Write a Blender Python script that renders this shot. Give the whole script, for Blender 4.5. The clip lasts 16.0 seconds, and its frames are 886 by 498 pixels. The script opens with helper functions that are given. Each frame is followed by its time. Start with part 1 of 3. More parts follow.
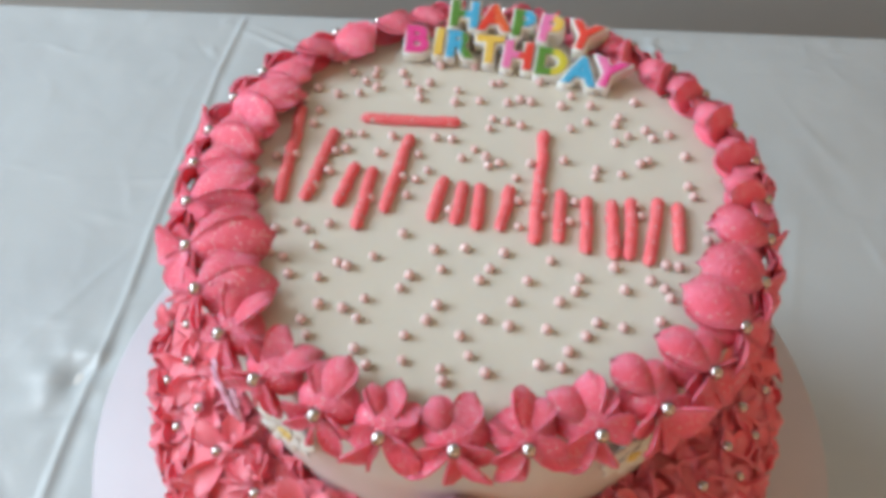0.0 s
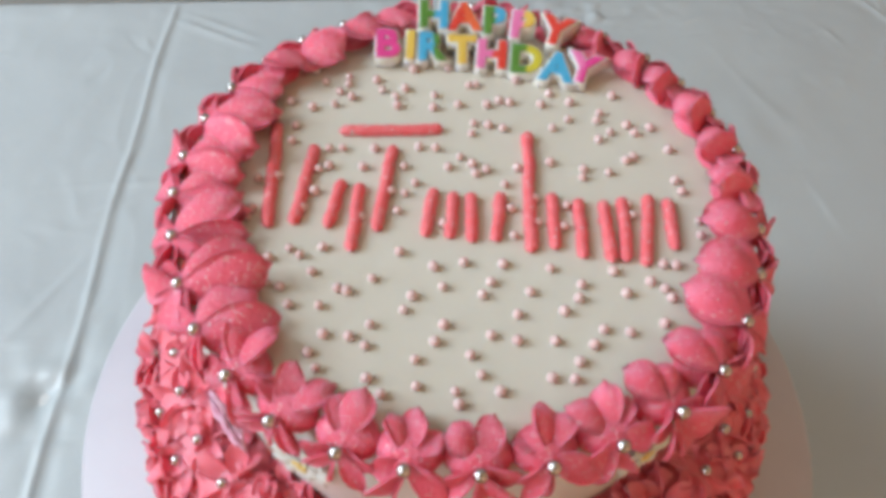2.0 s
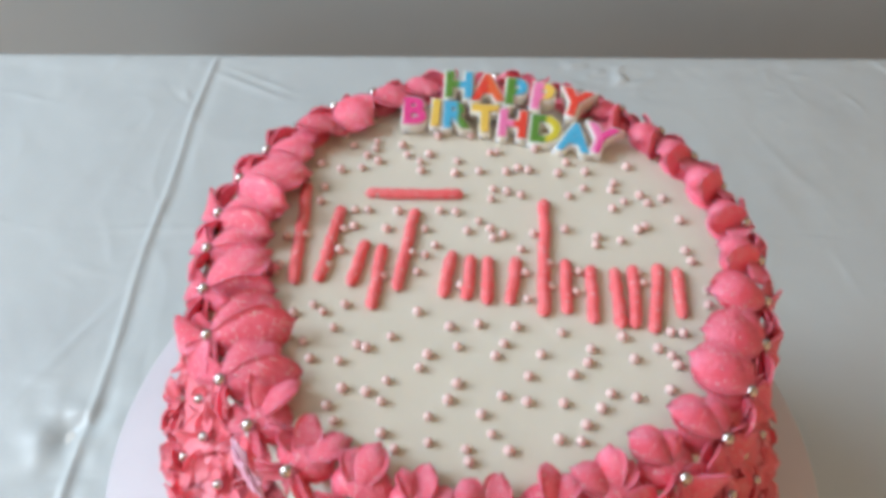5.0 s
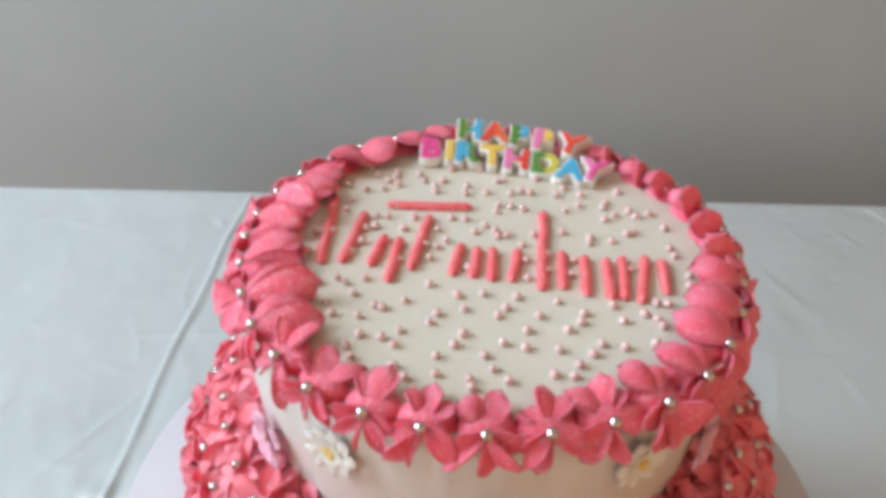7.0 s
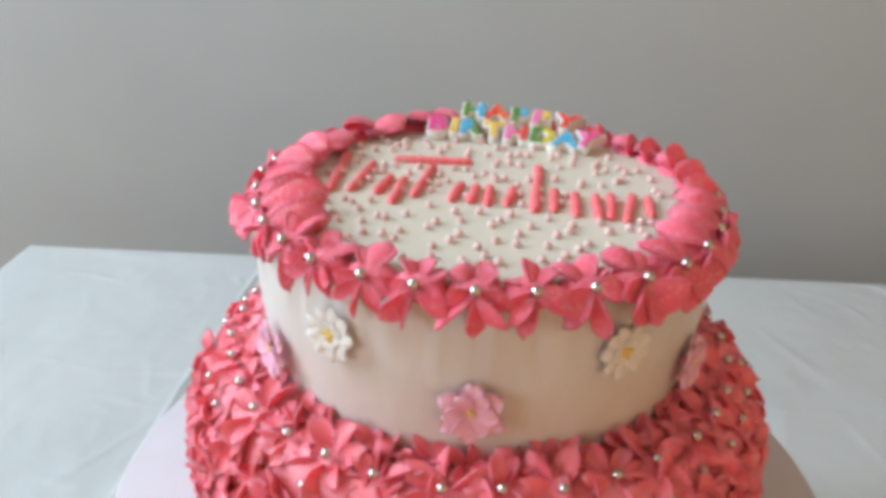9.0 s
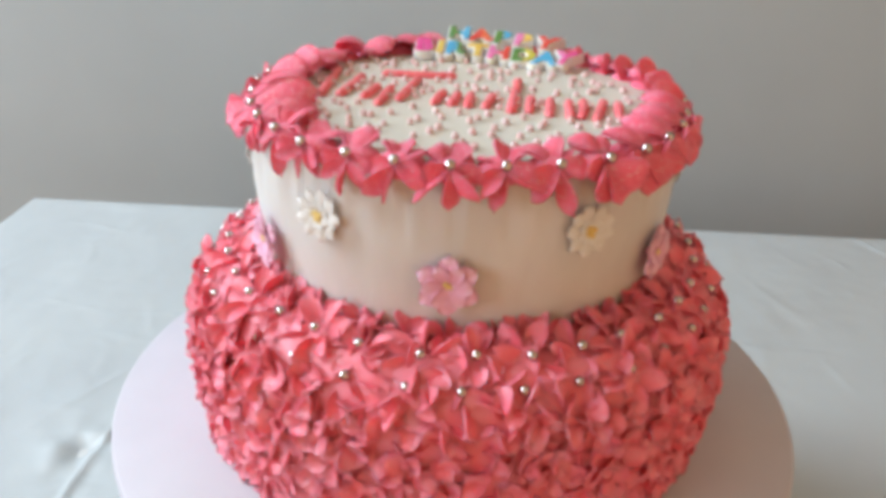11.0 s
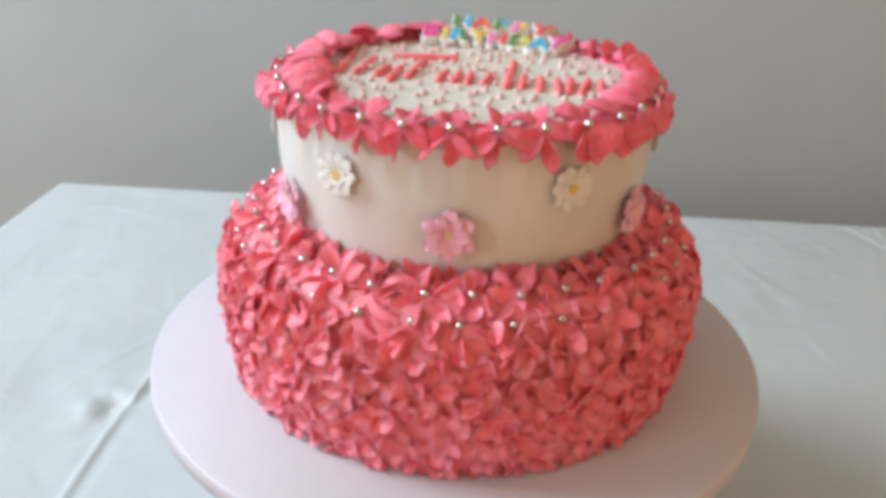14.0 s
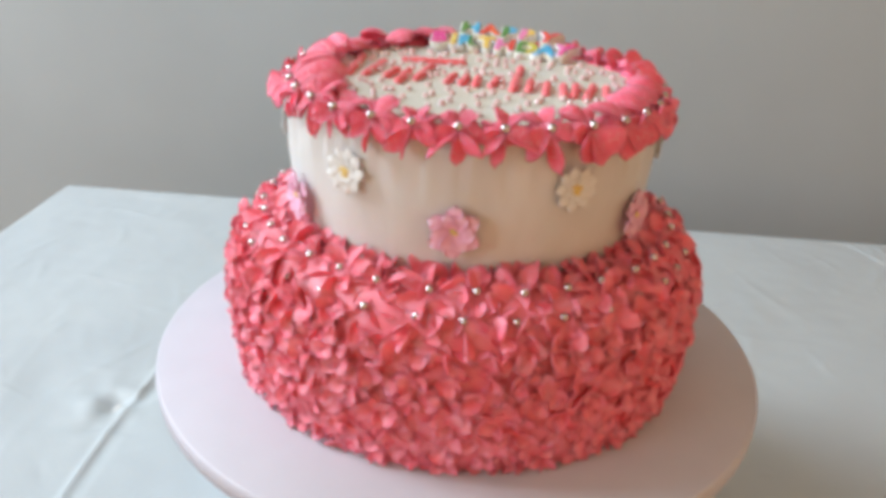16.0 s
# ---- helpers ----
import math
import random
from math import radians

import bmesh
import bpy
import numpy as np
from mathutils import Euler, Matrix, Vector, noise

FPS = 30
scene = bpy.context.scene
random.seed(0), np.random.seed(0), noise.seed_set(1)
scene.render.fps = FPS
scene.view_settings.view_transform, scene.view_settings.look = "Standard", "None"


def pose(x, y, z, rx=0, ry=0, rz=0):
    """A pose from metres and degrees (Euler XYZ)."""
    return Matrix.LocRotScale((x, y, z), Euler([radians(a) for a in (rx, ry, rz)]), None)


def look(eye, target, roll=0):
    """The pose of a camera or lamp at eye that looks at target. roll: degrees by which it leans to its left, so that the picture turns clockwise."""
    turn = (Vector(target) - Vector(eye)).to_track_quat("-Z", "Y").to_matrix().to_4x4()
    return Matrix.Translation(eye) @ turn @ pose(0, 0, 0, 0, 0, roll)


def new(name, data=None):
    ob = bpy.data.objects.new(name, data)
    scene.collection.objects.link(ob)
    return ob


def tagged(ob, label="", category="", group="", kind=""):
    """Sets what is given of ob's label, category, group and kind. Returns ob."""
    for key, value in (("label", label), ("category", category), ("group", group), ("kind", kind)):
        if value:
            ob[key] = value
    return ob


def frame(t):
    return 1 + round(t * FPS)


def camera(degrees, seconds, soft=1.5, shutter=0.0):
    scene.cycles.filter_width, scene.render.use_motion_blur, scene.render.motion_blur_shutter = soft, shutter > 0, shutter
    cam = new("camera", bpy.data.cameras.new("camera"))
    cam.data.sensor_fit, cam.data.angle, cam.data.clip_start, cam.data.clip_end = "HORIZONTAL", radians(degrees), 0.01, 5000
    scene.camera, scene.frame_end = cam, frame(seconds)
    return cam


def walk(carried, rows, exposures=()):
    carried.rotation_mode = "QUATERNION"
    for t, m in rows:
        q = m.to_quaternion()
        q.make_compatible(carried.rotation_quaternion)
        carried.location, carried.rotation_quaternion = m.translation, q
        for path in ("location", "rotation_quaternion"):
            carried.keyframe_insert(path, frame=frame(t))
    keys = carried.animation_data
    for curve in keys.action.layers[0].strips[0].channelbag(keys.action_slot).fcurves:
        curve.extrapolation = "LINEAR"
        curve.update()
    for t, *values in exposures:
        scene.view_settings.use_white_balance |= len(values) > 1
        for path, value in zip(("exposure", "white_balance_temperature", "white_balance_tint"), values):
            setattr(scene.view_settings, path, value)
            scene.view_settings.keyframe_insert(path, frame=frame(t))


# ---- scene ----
cam = camera(58.0, 16.0, soft=4.8)
# seconds, eye in metres, turn in degrees
PATH = [
    (0, -0.0038, -0.2003, 1.2596, 40.39, -0.76, 2.72),
    (0.5, -0.0020, -0.1898, 1.2632, 39.84, -0.75, 2.29),
    (1, -0.0074, -0.1870, 1.2615, 39.36, -0.83, -0.32),
    (1.5, -0.0197, -0.1875, 1.2648, 38.29, -0.78, -2.35),
    (2, -0.0218, -0.1856, 1.2676, 37.91, -1.19, -3.34),
    (2.5, -0.0269, -0.1840, 1.2742, 38.09, -1.29, -4.68),
    (3, -0.0275, -0.1836, 1.2761, 38.41, -1.24, -4.07),
    (3.5, -0.0274, -0.1817, 1.2799, 38.79, -1.50, -3.20),
    (4, -0.0237, -0.1780, 1.2818, 38.72, -1.53, -2.33),
    (6.5, -0.0179, -0.2447, 1.2628, 51.43, -0.47, 0.71),
    (7, -0.0165, -0.2692, 1.2466, 55.41, -0.95, 0.87),
    (7.5, -0.0158, -0.2924, 1.2271, 58.98, -1.19, 1.68),
    (8, -0.0154, -0.3094, 1.2070, 61.88, -1.86, 2.52),
    (8.5, -0.0121, -0.3195, 1.1957, 64.82, -1.34, 2.77),
    (9, -0.0060, -0.3306, 1.1848, 65.17, -1.61, 2.70),
    (9.5, -0.0034, -0.3393, 1.1714, 65.71, -1.12, 3.02),
    (10, 0.0010, -0.3464, 1.1640, 64.93, -1.59, 2.62),
    (12.5, 0.0096, -0.4024, 1.1599, 63.65, -2.30, 3.53),
    (13, 0.0142, -0.4099, 1.1567, 63.75, -2.87, 3.38),
    (13.5, 0.0145, -0.4156, 1.1593, 63.66, -2.90, 3.53),
    (14, 0.0100, -0.4189, 1.1651, 63.88, -1.86, 3.53),
    (14.5, 0.0070, -0.4239, 1.1693, 64.84, -1.46, 4.00),
    (15, 0.0051, -0.4241, 1.1671, 65.58, -1.83, 4.16),
    (15.5, 0.0084, -0.4236, 1.1644, 65.34, -2.38, 4.33),
    (16, 0.0094, -0.4280, 1.1605, 64.94, -2.81, 4.15),
]
walk(cam, [(t, pose(x, y, z, rx, ry, rz)) for t, x, y, z, rx, ry, rz in PATH],
     exposures=[(0, -0.24), (4, -0.20), (7, -0.08), (9, -0.02), (13, 0.10), (16, 0.08)])

# ---- daylight: two unseen windows in the side wall, and an added warm fill lamp ----
WINDOW_W = 79.0
world = bpy.data.worlds.new("world")
scene.world = world
world.use_nodes = True
sky = world.node_tree.nodes.new("ShaderNodeTexSky")
sky.sky_type, sky.sun_disc = "NISHITA", False
sky.sun_elevation, sky.sun_rotation = radians(38), radians(200)
world.node_tree.links.new(sky.outputs["Color"], world.node_tree.nodes["Background"].inputs["Color"])
world.node_tree.nodes["Background"].inputs["Strength"].default_value = 0.1

for energy, wide, tall, eye in ((WINDOW_W, 1.12, 1.50, (-2.10, 0.20, 2.42)), (0.27 * WINDOW_W, 0.90, 1.30, (-2.10, -1.50, 1.65))):
    lamp = bpy.data.lights.new("window_daylight", "AREA")
    lamp.shape, lamp.size, lamp.size_y = "RECTANGLE", wide, tall
    lamp.energy, lamp.color = energy, (0.75, 0.885, 1.0)
    new("window_daylight", lamp).matrix_world = look(eye, (0.0, 0.0, 1.05))
# orange fill lamp, added to lift the side turned away from the windows
lamp = bpy.data.lights.new("warm_fill_lamp", "AREA")
lamp.shape, lamp.size, lamp.size_y = "RECTANGLE", 0.95, 1.95
lamp.energy, lamp.color = 7.5, (1.0, 0.53, 0.25)
warm_fill = new("warm_fill_lamp", lamp)
warm_fill.matrix_world = look((1.10, -2.12, 1.05), (0.95, 0.0, 1.05))


# ---- materials ----
def material(name, color, rough=0.5, second=None, scale=60.0, detail=4.0, bump=0.0, bump_scale=300.0, metal=0.0,
             sss=0.0, sss_radius=(1.0, 0.3, 0.3), stretch=(1, 1, 1), per_piece=0.0, low=0.35, high=0.65, coat=0.0, spec=0.5, sss_scale=0.003):
    m = bpy.data.materials.new(name)
    m.use_nodes = True
    nt = m.node_tree
    b = nt.nodes["Principled BSDF"]
    b.inputs["Roughness"].default_value, b.inputs["Metallic"].default_value = rough, metal
    b.inputs["Specular IOR Level"].default_value, b.inputs["Coat Weight"].default_value = spec, coat
    if sss:
        b.inputs["Subsurface Weight"].default_value = sss
        b.inputs["Subsurface Radius"].default_value = sss_radius
        b.inputs["Subsurface Scale"].default_value = sss_scale
    co = nt.nodes.new("ShaderNodeTexCoord")
    mp = nt.nodes.new("ShaderNodeMapping")
    mp.inputs["Scale"].default_value = stretch
    nt.links.new(co.outputs["Object"], mp.inputs["Vector"])
    n = nt.nodes.new("ShaderNodeTexNoise")
    n.inputs["Scale"].default_value, n.inputs["Detail"].default_value = scale, detail
    nt.links.new(mp.outputs["Vector"], n.inputs["Vector"])
    ramp = nt.nodes.new("ShaderNodeValToRGB")
    ramp.color_ramp.elements[0].position, ramp.color_ramp.elements[1].position = low, high
    ramp.color_ramp.elements[0].color = (*color, 1)
    ramp.color_ramp.elements[1].color = (*(second or [c * 0.9 for c in color]), 1)
    nt.links.new(n.outputs["Fac"], ramp.inputs["Fac"])
    out = ramp.outputs["Color"]
    if per_piece:
        info = nt.nodes.new("ShaderNodeObjectInfo")
        geo = nt.nodes.new("ShaderNodeNewGeometry")
        add = nt.nodes.new("ShaderNodeMath")
        add.operation = "ADD"
        frac = nt.nodes.new("ShaderNodeMath")
        frac.operation = "FRACT"
        nt.links.new(info.outputs["Random"], add.inputs[0])
        nt.links.new(geo.outputs["Random Per Island"], add.inputs[1])
        nt.links.new(add.outputs[0], frac.inputs[0])
        rng = nt.nodes.new("ShaderNodeMapRange")
        rng.inputs["To Min"].default_value, rng.inputs["To Max"].default_value = 1 - per_piece, 1 + per_piece
        nt.links.new(frac.outputs[0], rng.inputs["Value"])
        hsv = nt.nodes.new("ShaderNodeHueSaturation")
        nt.links.new(rng.outputs["Result"], hsv.inputs["Value"])
        nt.links.new(out, hsv.inputs["Color"])
        out = hsv.outputs["Color"]
    nt.links.new(out, b.inputs["Base Color"])
    if bump:
        n2 = nt.nodes.new("ShaderNodeTexNoise")
        n2.inputs["Scale"].default_value, n2.inputs["Detail"].default_value = bump_scale, 5
        nt.links.new(mp.outputs["Vector"], n2.inputs["Vector"])
        bp = nt.nodes.new("ShaderNodeBump")
        bp.inputs["Strength"].default_value, bp.inputs["Distance"].default_value = bump, 0.001
        nt.links.new(n2.outputs["Fac"], bp.inputs["Height"])
        nt.links.new(bp.outputs["Normal"], b.inputs["Normal"])
    return m


def glitter(m, scale=2200.0, size=0.06):
    """Sparse sugar sparkles over a material."""
    nt = m.node_tree
    b = nt.nodes["Principled BSDF"]
    co = [n for n in nt.nodes if n.type == "TEX_COORD"][0]
    vor = nt.nodes.new("ShaderNodeTexVoronoi")
    vor.inputs["Scale"].default_value = scale
    nt.links.new(co.outputs["Object"], vor.inputs["Vector"])
    near = nt.nodes.new("ShaderNodeMath")
    near.operation = "LESS_THAN"
    near.inputs[1].default_value = 0.42
    nt.links.new(vor.outputs["Distance"], near.inputs[0])
    sep = nt.nodes.new("ShaderNodeSeparateColor")
    nt.links.new(vor.outputs["Color"], sep.inputs["Color"])
    rare = nt.nodes.new("ShaderNodeMath")
    rare.operation = "LESS_THAN"
    rare.inputs[1].default_value = size
    nt.links.new(sep.outputs["Red"], rare.inputs[0])
    both = nt.nodes.new("ShaderNodeMath")
    both.operation = "MULTIPLY"
    nt.links.new(near.outputs[0], both.inputs[0])
    nt.links.new(rare.outputs[0], both.inputs[1])
    mix = nt.nodes.new("ShaderNodeMix")
    mix.data_type = "RGBA"
    old = b.inputs["Base Color"].links[0].from_socket
    nt.links.new(both.outputs[0], mix.inputs["Factor"])
    nt.links.new(old, mix.inputs["A"])
    mix.inputs["B"].default_value = (0.98, 0.80, 0.80, 1)
    nt.links.new(mix.outputs["Result"], b.inputs["Base Color"])
    rr = nt.nodes.new("ShaderNodeMapRange")
    rr.inputs["To Min"].default_value, rr.inputs["To Max"].default_value = b.inputs["Roughness"].default_value, 0.2
    nt.links.new(both.outputs[0], rr.inputs["Value"])
    nt.links.new(rr.outputs["Result"], b.inputs["Roughness"])
    return m


PINK = glitter(material("pink_buttercream", (0.98, 0.225, 0.340), 0.45, (0.96, 0.135, 0.220), 140, bump=1.0, bump_scale=750, spec=0.45,
                        sss=0.45, sss_scale=0.005, sss_radius=(1, 0.30, 0.28), per_piece=0.14), 1500, 0.10)
PINK_LOW = material("coral_pink_buttercream", (0.99, 0.265, 0.355), 0.40, (0.98, 0.165, 0.228), 120, bump=0.5, bump_scale=900, spec=0.8,
                    sss=0.4, sss_scale=0.005, sss_radius=(1, 0.28, 0.25), per_piece=0.12)
BAR_PINK = glitter(material("piped_pink_icing", (0.97, 0.215, 0.245), 0.42, (0.94, 0.145, 0.170), 260, bump=0.7, bump_scale=1100,
                            sss=0.2), 1100, 0.05)
CREAM = material("ivory_buttercream", (0.70, 0.67, 0.592), 0.38, (0.68, 0.645, 0.563), 18, bump=0.12, bump_scale=160,
                 sss=0.2, sss_radius=(1, 0.8, 0.6))
WALL_ICING = material("smoothed_white_buttercream", (0.73, 0.725, 0.71), 0.40, (0.655, 0.63, 0.595), 34, 4, bump=0.25, bump_scale=90,
                      sss=0.2, sss_radius=(1, 0.8, 0.6), stretch=(1, 1, 0.35))
SILVER = material("silver_dragee", (0.66, 0.61, 0.61), 0.14, (0.55, 0.51, 0.51), 300, metal=1.0)
PEARL = material("pink_pearl_sugar", (0.82, 0.59, 0.575), 0.20, (0.76, 0.52, 0.51), 300, coat=1.0, sss=0.1)
DAISY = material("white_sugar_paste", (0.80, 0.80, 0.78), 0.55, (0.76, 0.75, 0.71), 300, bump=0.2, bump_scale=900)
ROSE = material("lilac_pink_sugar_paste", (0.88, 0.54, 0.68), 0.55, (0.82, 0.40, 0.56), 220, bump=0.2, bump_scale=900)
YELLOW = material("yellow_sugar_paste", (0.84, 0.66, 0.24), 0.55, (0.78, 0.55, 0.15), 400, bump=0.4, bump_scale=1500)
BOARD = material("white_board_paper", (0.575, 0.55, 0.605), 0.45, (0.55, 0.525, 0.58), 25, bump=0.08, bump_scale=500)
TIN = material("white_enamelled_tin", (0.70, 0.70, 0.73), 0.35, (0.64, 0.64, 0.68), 12)
CLOTH = material("white_plastic_cover", (0.515, 0.55, 0.565), 0.34, (0.485, 0.52, 0.54), 7, 5, bump=0.45, bump_scale=30)
TABLE = material("white_table_plastic", (0.75, 0.75, 0.74), 0.5, scale=10)
STEEL = material("grey_table_steel", (0.30, 0.30, 0.31), 0.4, scale=20, metal=0.8)
WALL = material("grey_wall_paint", (0.445, 0.490, 0.505), 0.7, (0.42, 0.462, 0.477), 3.5, 6, bump=0.1, bump_scale=120)
# tan, ceiling and floor colours: out of view, chosen to bounce warm light
TAN = material("tan_bounce_paint", (0.70, 0.47, 0.27), 0.8, (0.66, 0.44, 0.25), 4)
CEIL = material("ceiling_paint", (0.78, 0.65, 0.47), 0.8, scale=5)
WOOD = material("brown_floor", (0.42, 0.235, 0.12), 0.5, (0.34, 0.185, 0.09), 14, stretch=(1, 8, 1))
FRAME_W = material("white_window_paint", (0.8, 0.8, 0.8), 0.4, scale=20)


def glass(name):
    m = bpy.data.materials.new(name)
    m.use_nodes = True
    b = m.node_tree.nodes["Principled BSDF"]
    b.inputs["Transmission Weight"].default_value, b.inputs["Roughness"].default_value, b.inputs["IOR"].default_value = 1, 0, 1.45
    return m


GLASS = glass("window_glass")


# ---- mesh tools ----
def mesh_from(name, verts, faces, mat, smooth=True):
    me = bpy.data.meshes.new(name)
    me.from_pydata([tuple(v) for v in verts], [], faces)
    me.materials.append(mat)
    if smooth:
        me.polygons.foreach_set("use_smooth", [True] * len(me.polygons))
    me.update()
    return me


def child(name, me, parent, m=None, label=""):
    ob = new(name, me)
    ob.parent = parent
    if m is not None:
        ob.matrix_basis = m
    return tagged(ob, label)


def box_bm(bm, x0, x1, y0, y1, z0, z1):
    m = Matrix.LocRotScale(((x0 + x1) / 2, (y0 + y1) / 2, (z0 + z1) / 2), None, (x1 - x0, y1 - y0, z1 - z0))
    bmesh.ops.create_cube(bm, size=1, matrix=m)


def boxes(name, mat, *spans, bevel=0.0):
    bm = bmesh.new()
    for s in spans:
        box_bm(bm, *s)
    if bevel:
        bmesh.ops.bevel(bm, geom=bm.edges[:], offset=bevel, segments=2, affect="EDGES")
    me = bpy.data.meshes.new(name)
    bm.to_mesh(me)
    bm.free()
    me.materials.append(mat)
    return me


def lathe(profile, mat, name, n=96, wobble=None):
    """A solid of revolution from (radius, height) pairs; the ends are closed where the radius is 0."""
    verts, faces = [], []
    for i in range(n):
        a = 2 * math.pi * i / n
        for r, z in profile:
            d = wobble(a, z, r) if wobble else 0.0
            verts.append(((r + d) * math.cos(a), (r + d) * math.sin(a), z))
    k = len(profile)
    for i in range(n):
        j = (i + 1) % n
        for q in range(k - 1):
            faces.append((i * k + q, j * k + q, j * k + q + 1, i * k + q + 1))
    return mesh_from(name, verts, faces, mat)


def petal_arrays(length, width, arch, cup, tip, thick, seed, nu=7, nv=5, blunt=True, pillow=0.7, fall=0.62):
    """A piped petal along +y with its face to +z: a curled leaf of icing, thin at the rim."""
    rnd = random.Random(seed)
    ph, bend, ragged = rnd.uniform(0, 6.28), rnd.uniform(-0.12, 0.12), rnd.uniform(0.015, 0.045)
    verts, faces = [], []

    def at(u, v, side):
        if blunt:
            w = math.sqrt(max(1 - ((u - 0.62) / 0.38) ** 2, 0)) if u > 0.62 else math.sin(math.pi / 2 * u / 0.62) ** 0.85
        else:
            w = max(math.sin(math.pi * u ** tip), 0.0) ** 0.75
        w *= 0.5 * width
        x = v * w + bend * length * u * u
        y = length * u * (1 - 0.05 * v * v + ragged * math.sin(4.5 * v + ph) + 0.5 * ragged * math.sin(11 * v + 2 * ph))
        z = arch * math.sin(math.pi * fall * u) * 1.05 + cup * v * v * math.sin(math.pi * min(u * 1.05, 1)) \
            + 0.022 * width * math.sin(8 * u + 3 * v + ph) * u
        edge = (1 - v * v) * math.sin(math.pi * min(max(u, 0.0), 1.0))
        return (x, y, z + side * thick * ((1 - pillow) * min(u * 5, 0.35 + (1 - u) * 5, 1) + pillow * edge))

    for side in (1, -1):
        for i in range(nu + 1):
            u = 0.5 - 0.5 * math.cos(math.pi * i / nu)
            for j in range(nv + 1):
                verts.append(at(u, 2 * j / nv - 1, side))
    k, half = nv + 1, (nu + 1) * (nv + 1)
    for i in range(nu):
        for j in range(nv):
            a, b, c, d = i * k + j, i * k + j + 1, (i + 1) * k + j + 1, (i + 1) * k + j
            faces.append((a, b, c, d))
            faces.append((half + d, half + c, half + b, half + a))
        for j in (0, nv):
            a, d = i * k + j, (i + 1) * k + j
            faces.append((d, a, half + a, half + d) if j == 0 else (a, d, half + d, half + a))
    return verts, faces


def petal_mesh(mat, *args, **kw):
    return mesh_from("petal", *petal_arrays(*args, **kw), mat)


def stance(origin, along, normal):
    """The pose with +y along and +z as near to the normal as can be."""
    y = Vector(along).normalized()
    n = Vector(normal)
    z = (n - n.dot(y) * y).normalized()
    x = y.cross(z)
    m = Matrix((x, y, z)).transposed().to_4x4()
    m.translation = Vector(origin)
    return m


def ball_mesh(name, radius, mat, seg=14, rings=10):
    bm = bmesh.new()
    bmesh.ops.create_uvsphere(bm, u_segments=seg, v_segments=rings, radius=radius)
    for f in bm.faces:
        f.smooth = True
    me = bpy.data.meshes.new(name)
    bm.to_mesh(me)
    bm.free()
    me.materials.append(mat)
    return me


def around(angle, r, z):
    """Pose on the cake's edge: x along the rim, y outward, z up. Angle in degrees from the cake's front."""
    a = radians(angle)
    out = Vector((math.sin(a), -math.cos(a), 0))
    tan = out.cross(Vector((0, 0, 1)))
    m = Matrix((tan, out, Vector((0, 0, 1)))).transposed().to_4x4()
    m.translation = out * r + Vector((0, 0, z))
    return m


# ---- room ----
X0, X1, Y0, Y1, H = -2.50, 1.70, -2.2, 0.86, 3.4
# all but the north wall are unseen, added to close the room
tagged(new("floor", boxes("floor", WOOD, (X0 - 0.15, X1 + 0.15, Y0 - 0.15, Y1 + 0.15, -0.1, 0))), "unseen brown floor under the table, toned to bounce warm light", "floor", kind="structure")
tagged(new("ceiling", boxes("ceiling", CEIL, (X0 - 0.15, X1 + 0.15, Y0 - 0.15, Y1 + 0.15, H, H + 0.1))), "unseen cream ceiling over the room, toned to bounce warm light", "ceiling", kind="structure")
tagged(new("wall_north", boxes("wall_north", WALL, (X0 - 0.15, X1 + 0.15, Y1, Y1 + 0.15, 0, H))), "plain matt grey painted wall behind the table", "wall", kind="structure")
# the opening in this wall is added to go with the warm fill lamp
tagged(new("wall_south", boxes("wall_south", TAN, (X0 - 0.15, 0.60, Y0 - 0.15, Y0, 0, H), (1.60, X1 + 0.15, Y0 - 0.15, Y0, 0, H), (0.60, 1.60, Y0 - 0.15, Y0, 2.1, H))),
       "unseen tan wall with an opening added behind the fill lamp", "wall", kind="structure")
tagged(new("wall_east", boxes("wall_east", TAN, (X1, X1 + 0.15, Y0, Y1, 0, H))), "unseen tan wall closing the room, toned to bounce warm light", "wall", kind="structure")
OPENINGS = ((-2.00, -1.00, 0.95, 2.36), (-0.40, 0.80, 1.50, 3.26))
spans, edge = [], Y0
for y0, y1, z0, z1 in OPENINGS:
    spans += [(X0 - 0.15, X0, edge, y0, 0, H), (X0 - 0.15, X0, y0, y1, 0, z0), (X0 - 0.15, X0, y0, y1, z1, H)]
    edge = y1
tagged(new("wall_west", boxes("wall_west", TAN, *spans, (X0 - 0.15, X0, edge, Y1, 0, H))), "unseen tan wall with two window openings, toned to bounce warm light", "wall", kind="structure")
for n_, (y0, y1, z0, z1) in enumerate(OPENINGS):
    window = tagged(new("window_%d" % (n_ + 1)), "white framed window letting in daylight", "window", kind="structure")
    a, b = X0 - 0.12, X0 - 0.06
    child("window_frame", boxes("window_frame", FRAME_W, (a, b, y0, y0 + 0.05, z0, z1), (a, b, y1 - 0.05, y1, z0, z1),
                                (a, b, y0 + 0.05, y1 - 0.05, z0, z0 + 0.05), (a, b, y0 + 0.05, y1 - 0.05, z1 - 0.05, z1)), window)
    pane = child("pane", boxes("pane", GLASS, (X0 - 0.094, X0 - 0.088, y0 + 0.05, y1 - 0.05, z0 + 0.05, z1 - 0.05)), window)
    pane.visible_shadow = False

